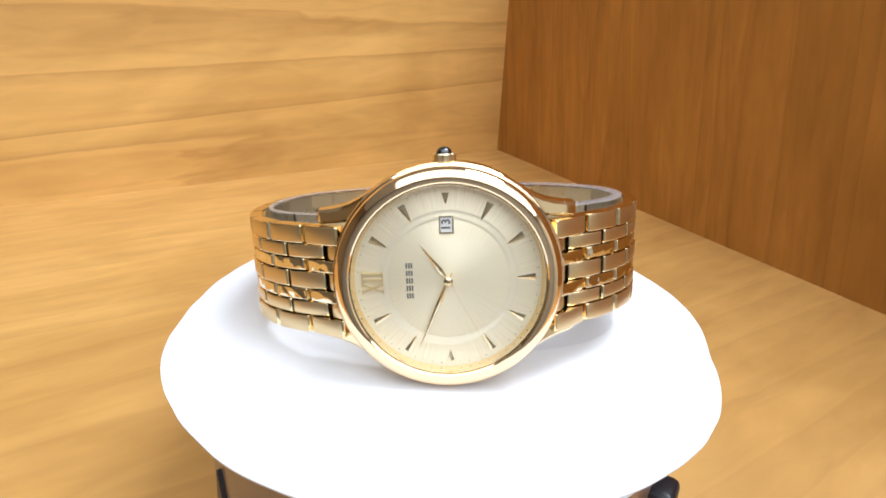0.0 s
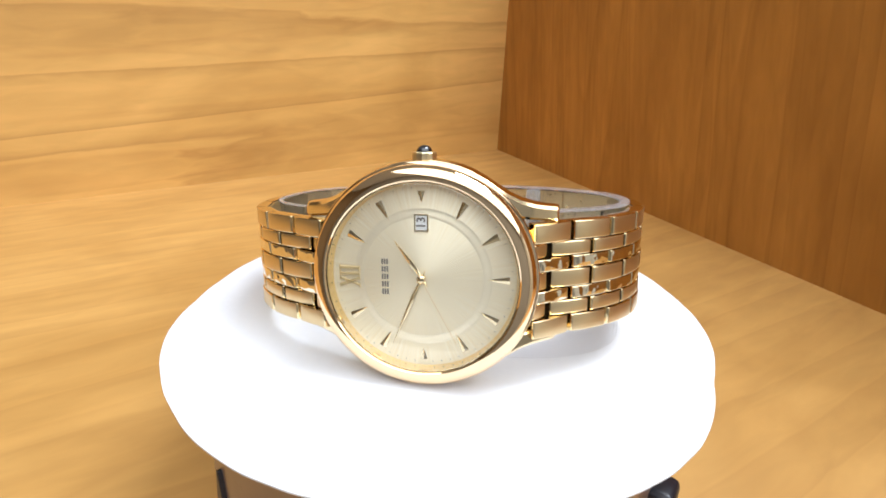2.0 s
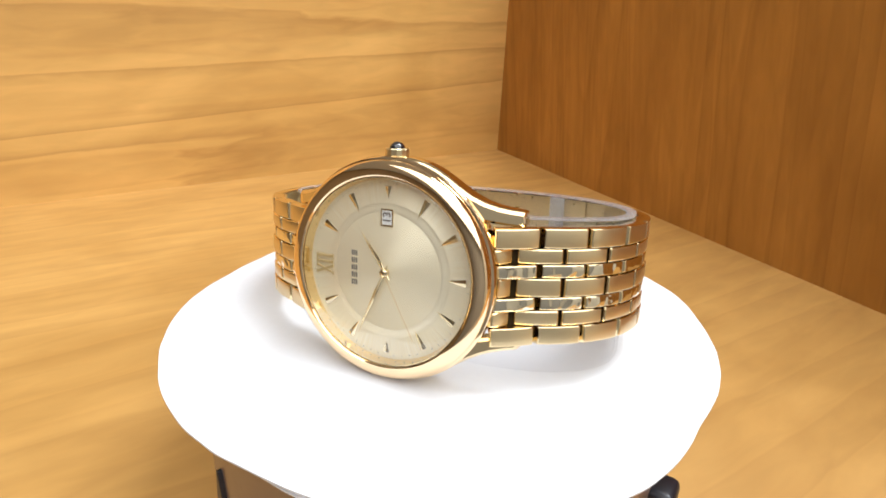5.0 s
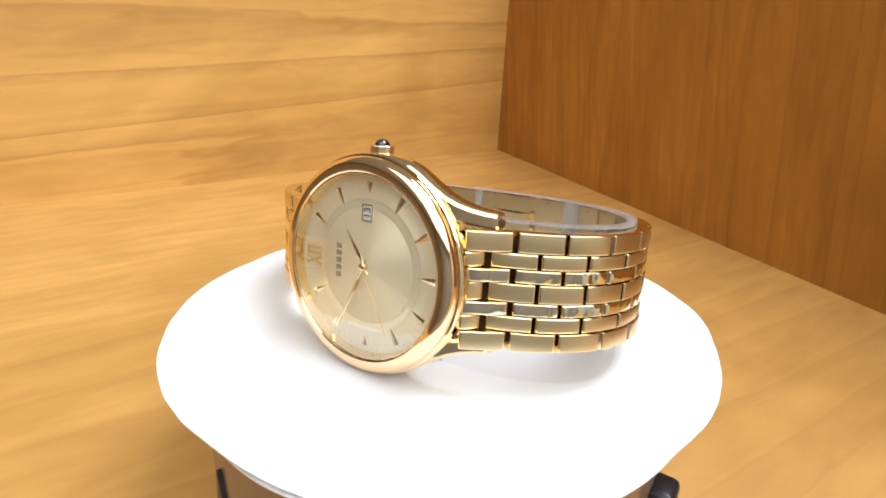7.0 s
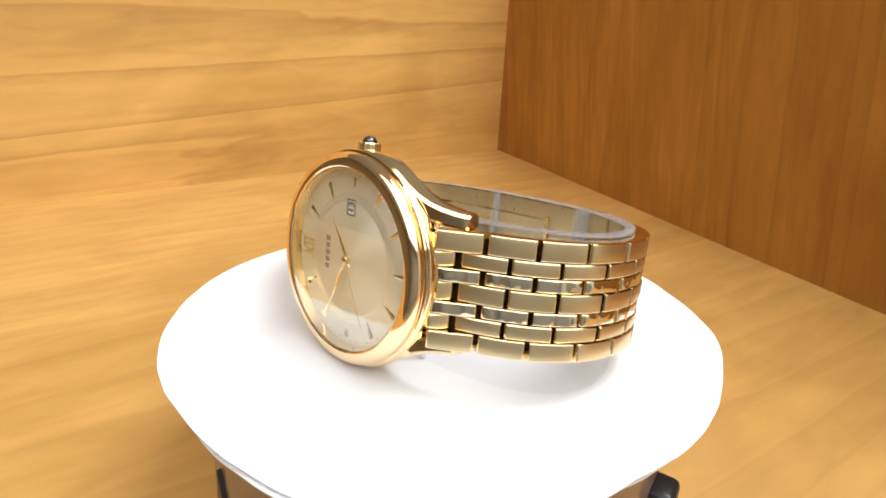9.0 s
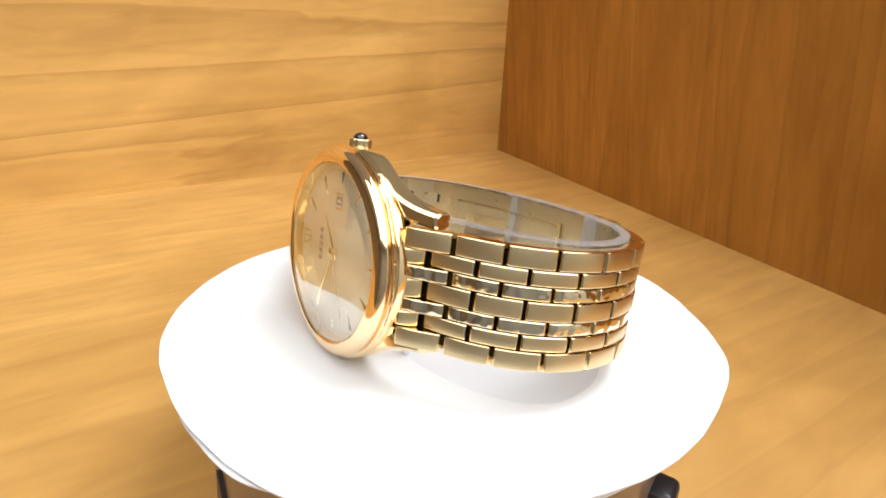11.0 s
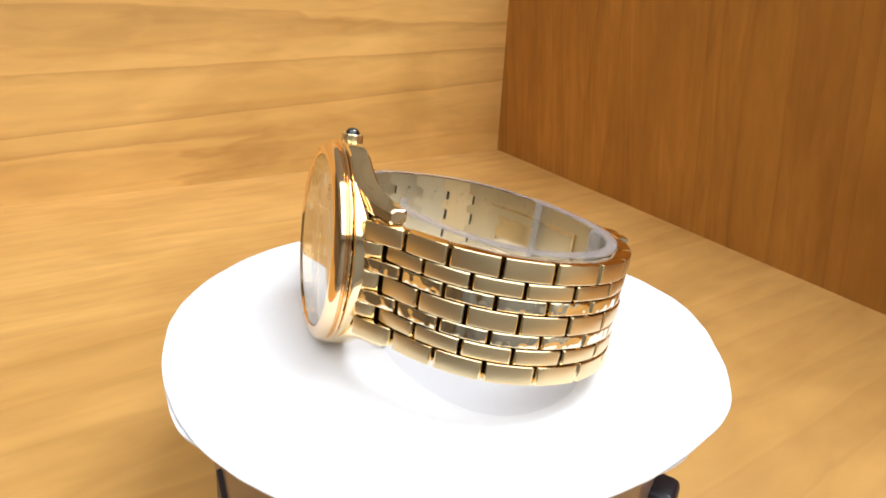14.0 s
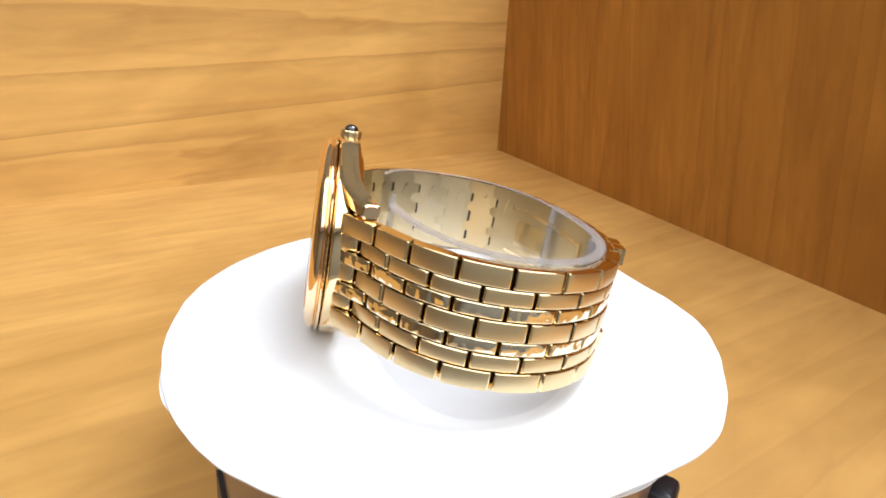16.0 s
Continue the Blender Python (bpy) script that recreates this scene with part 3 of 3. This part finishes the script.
S_GAP = next(r for r, p in zip(RUNS[1], LINES[1]) if p.x >= 24.6)      # the first gap of the outer rows
meshes = {}
for z1, z0, phase, polished in ROWS:
    h, z = z1 - z0, (z1 + z0) / 2
    last = {}
    for sgn in (1, -1):
        shear = sgn * (1.3 if phase else -1.3)
        key = (round(h, 2), polished, shear)
        if key not in meshes:
            meshes[key] = link_mesh(h, PITCH - 0.62, polished, shear)
        gaps = []
        s = S_GAP - (PITCH / 2 if phase else 0)
        while s < RUNS[sgn][-1] - 1.5:
            gaps.append(s)
            s += PITCH
        # the end link beside the case, then whole links
        a, b = Vector((sgn * 18.4, 1.9, 0)), along(sgn * (gaps[0] - 0.2))
        spots = [(link_mesh(h, (b - a).length - 0.05, polished), a, b)]
        spots += [(meshes[key], along(sgn * (g + 0.2)), along(sgn * (k - 0.2))) for g, k in zip(gaps, gaps[1:])]
        for me, a, b in spots:
            a, b = (a, b) if sgn > 0 else (b, a)
            place_link(new("link", me), a, b, z)
        last[sgn] = along(sgn * (gaps[-1] + 0.2))
    # the middle link at the rear
    place_link(new("link", link_mesh(h, (last[-1] - last[1]).length - 0.4, polished)), last[1], last[-1], z)


def comb_plate(sgn):
    """The solid inside of one column of links; the rows step to and fro, so that the joints read as a square wave."""
    bm = bmesh.new()
    half, step = PITCH * 0.455, 1.15
    up, down = [], []
    for z1, z0, phase, polished in reversed(ROWS):
        dx = sgn * (step if phase else -step)
        up += [(dx + half, z0 + 0.24), (dx + half, z1 - 0.24)]
        down += [(dx - half, z0 + 0.24), (dx - half, z1 - 0.24)]
    loft(bm, [[(x * MM, y * MM, z * MM) for x, z in up + down[::-1]] for y in (THICK - 0.35, THICK + 0.40)])
    me = bpy.data.meshes.new("link_back")
    bm.to_mesh(me)
    bm.free()
    me.materials.append(GOLD_BACK)
    return me


for sgn in (1, -1):
    plate = comb_plate(sgn)
    s = S_GAP
    while s + PITCH < RUNS[sgn][-1] - 1.5:
        a, b = along(sgn * (s + 0.2)), along(sgn * (s + PITCH - 0.2))
        place_link(new("link_back", plate), *((a, b) if sgn > 0 else (b, a)), 0.0)
        s += PITCH

# the folding clasp at the rear
cover = part("clasp_cover", band(bmesh.new(), 166, 206, -0.75, 0.7, -9.5, 7.6, 30), GOLD_SATIN, watch, "brushed gold clasp cover", 40)
for u in (150, 157.5):          # push buttons on the clasp's edges
    for z in (6.2, -10.2):
        part("clasp_button", band(bmesh.new(), u, u + 5.2, -1.0, 2.0, z, z + 2.9, 5), GOLD_CASE, cover, "small polished push button", 30)
clasp = part("clasp", band(bmesh.new(), 140, 224, 3.2, 0.2, -10.4, 8.8, 50), GOLD_BACK, watch, "satin gold folding clasp plate", 40)
for z in (4.6, -6.6):
    part("clasp_rail", band(bmesh.new(), 172, 220, 3.3, 0.35, z, z + 0.55, 30), GOLD, clasp, "narrow bright clasp rail", 40)
part("clasp_blade", band(bmesh.new(), 192, 214, 3.3, 0.2, -4.4, 2.4, 30), GOLD_EDGE, clasp, "narrow bright clasp blade", 40)
part("clasp_pin", band(bmesh.new(), 170, 171.6, 3.3, 0.6, -7.6, 5.8, 3), GOLD, clasp, "upright bright hinge pin", 40)

# ---- clear ring that holds the bracelet open ----
ring = tagged(new("display_ring"), "clear plastic open ring holding the watch bracelet in shape", "display ring")
clear_band = part("band", band(bmesh.new(), 14, 326, 3.75, 0.6, None, 9.2, 140, 21.5), PLASTIC, ring, "clear plastic band", 40)
clear_band.visible_shadow = False
part("rib", band(bmesh.new(), 150, 155, 3.9, 1.3, -9.5, 9.1, 6, 21.5), PLASTIC_RIM, ring, "milky upright rib", 40)
part("rib", band(bmesh.new(), 188, 190, 3.9, 1.0, -9.5, 9.1, 4, 21.5), PLASTIC_RIM, ring, "milky upright rib", 40)
part("rim", band(bmesh.new(), 14, 192, 2.9, 1.7, 9.25, 9.7, 100, 21.5), PLASTIC_RIM, ring, "broad milky plastic rim", 40)
part("rim", band(bmesh.new(), 192, 326, 3.5, 0.7, 9.25, 9.55, 70, 21.5), PLASTIC_RIM, ring, "narrow milky plastic rim", 40)
part("end_tab", band(bmesh.new(), 12, 14, 3.6, 0.9, None, 11.0, 4, 21.5), PLASTIC_RIM, ring, "milky upright end of the ring", 40)

# ---- unseen panels added above the two lamps ----
for x, y, wide, deep in ((0.42, 0.28, 0.7, 0.7), (0.52, -1.08, 2.7, 1.9)):
    fitting = tagged(new("lamp_panel"), "unseen white flat panel added above a lamp", "light", "ceiling lights")
    bm = bmesh.new()
    box(bm, (-wide / 2, -deep / 2, 0.0), (wide / 2, deep / 2, 0.03), 0.004, 2)
    part("housing", bm, WHITE, fitting, "", 40)
    fitting.location = (x, y, 1.169)


# ---- what turns ----
TURN = [(0, 0.0), (1, -4.95), (2, -9.90), (3, -14.82), (4, -19.73), (5, -24.62), (6.5, -31.96), (7.5, -36.85), (9, -44.18), (10, -49.08), (11.5, -56.44), (12.5, -61.38), (14, -68.82), (15, -73.83), (16, -78.87)]


def motions():
    spin = [(t, Matrix.Rotation(radians(a), 4, "Z")) for t, a in TURN]
    walk(watch, [(t, m @ WATCH) for t, m in spin])
    walk(ring, [(t, m @ WATCH) for t, m in spin])
    walk(paper, [(t, Matrix.Translation((0, 0, PAPER_Z)) @ m) for t, m in spin])
    walk(paper_low, [(t, Matrix.Translation((0, 0, PAPER_Z - 0.0007)) @ m) for t, m in spin])
    walk(platter, [(t, Matrix.Translation((0, 0, PAPER_Z - 0.0014)) @ m @ Matrix.Rotation(radians(-90), 4, "X")) for t, m in spin])


motions()
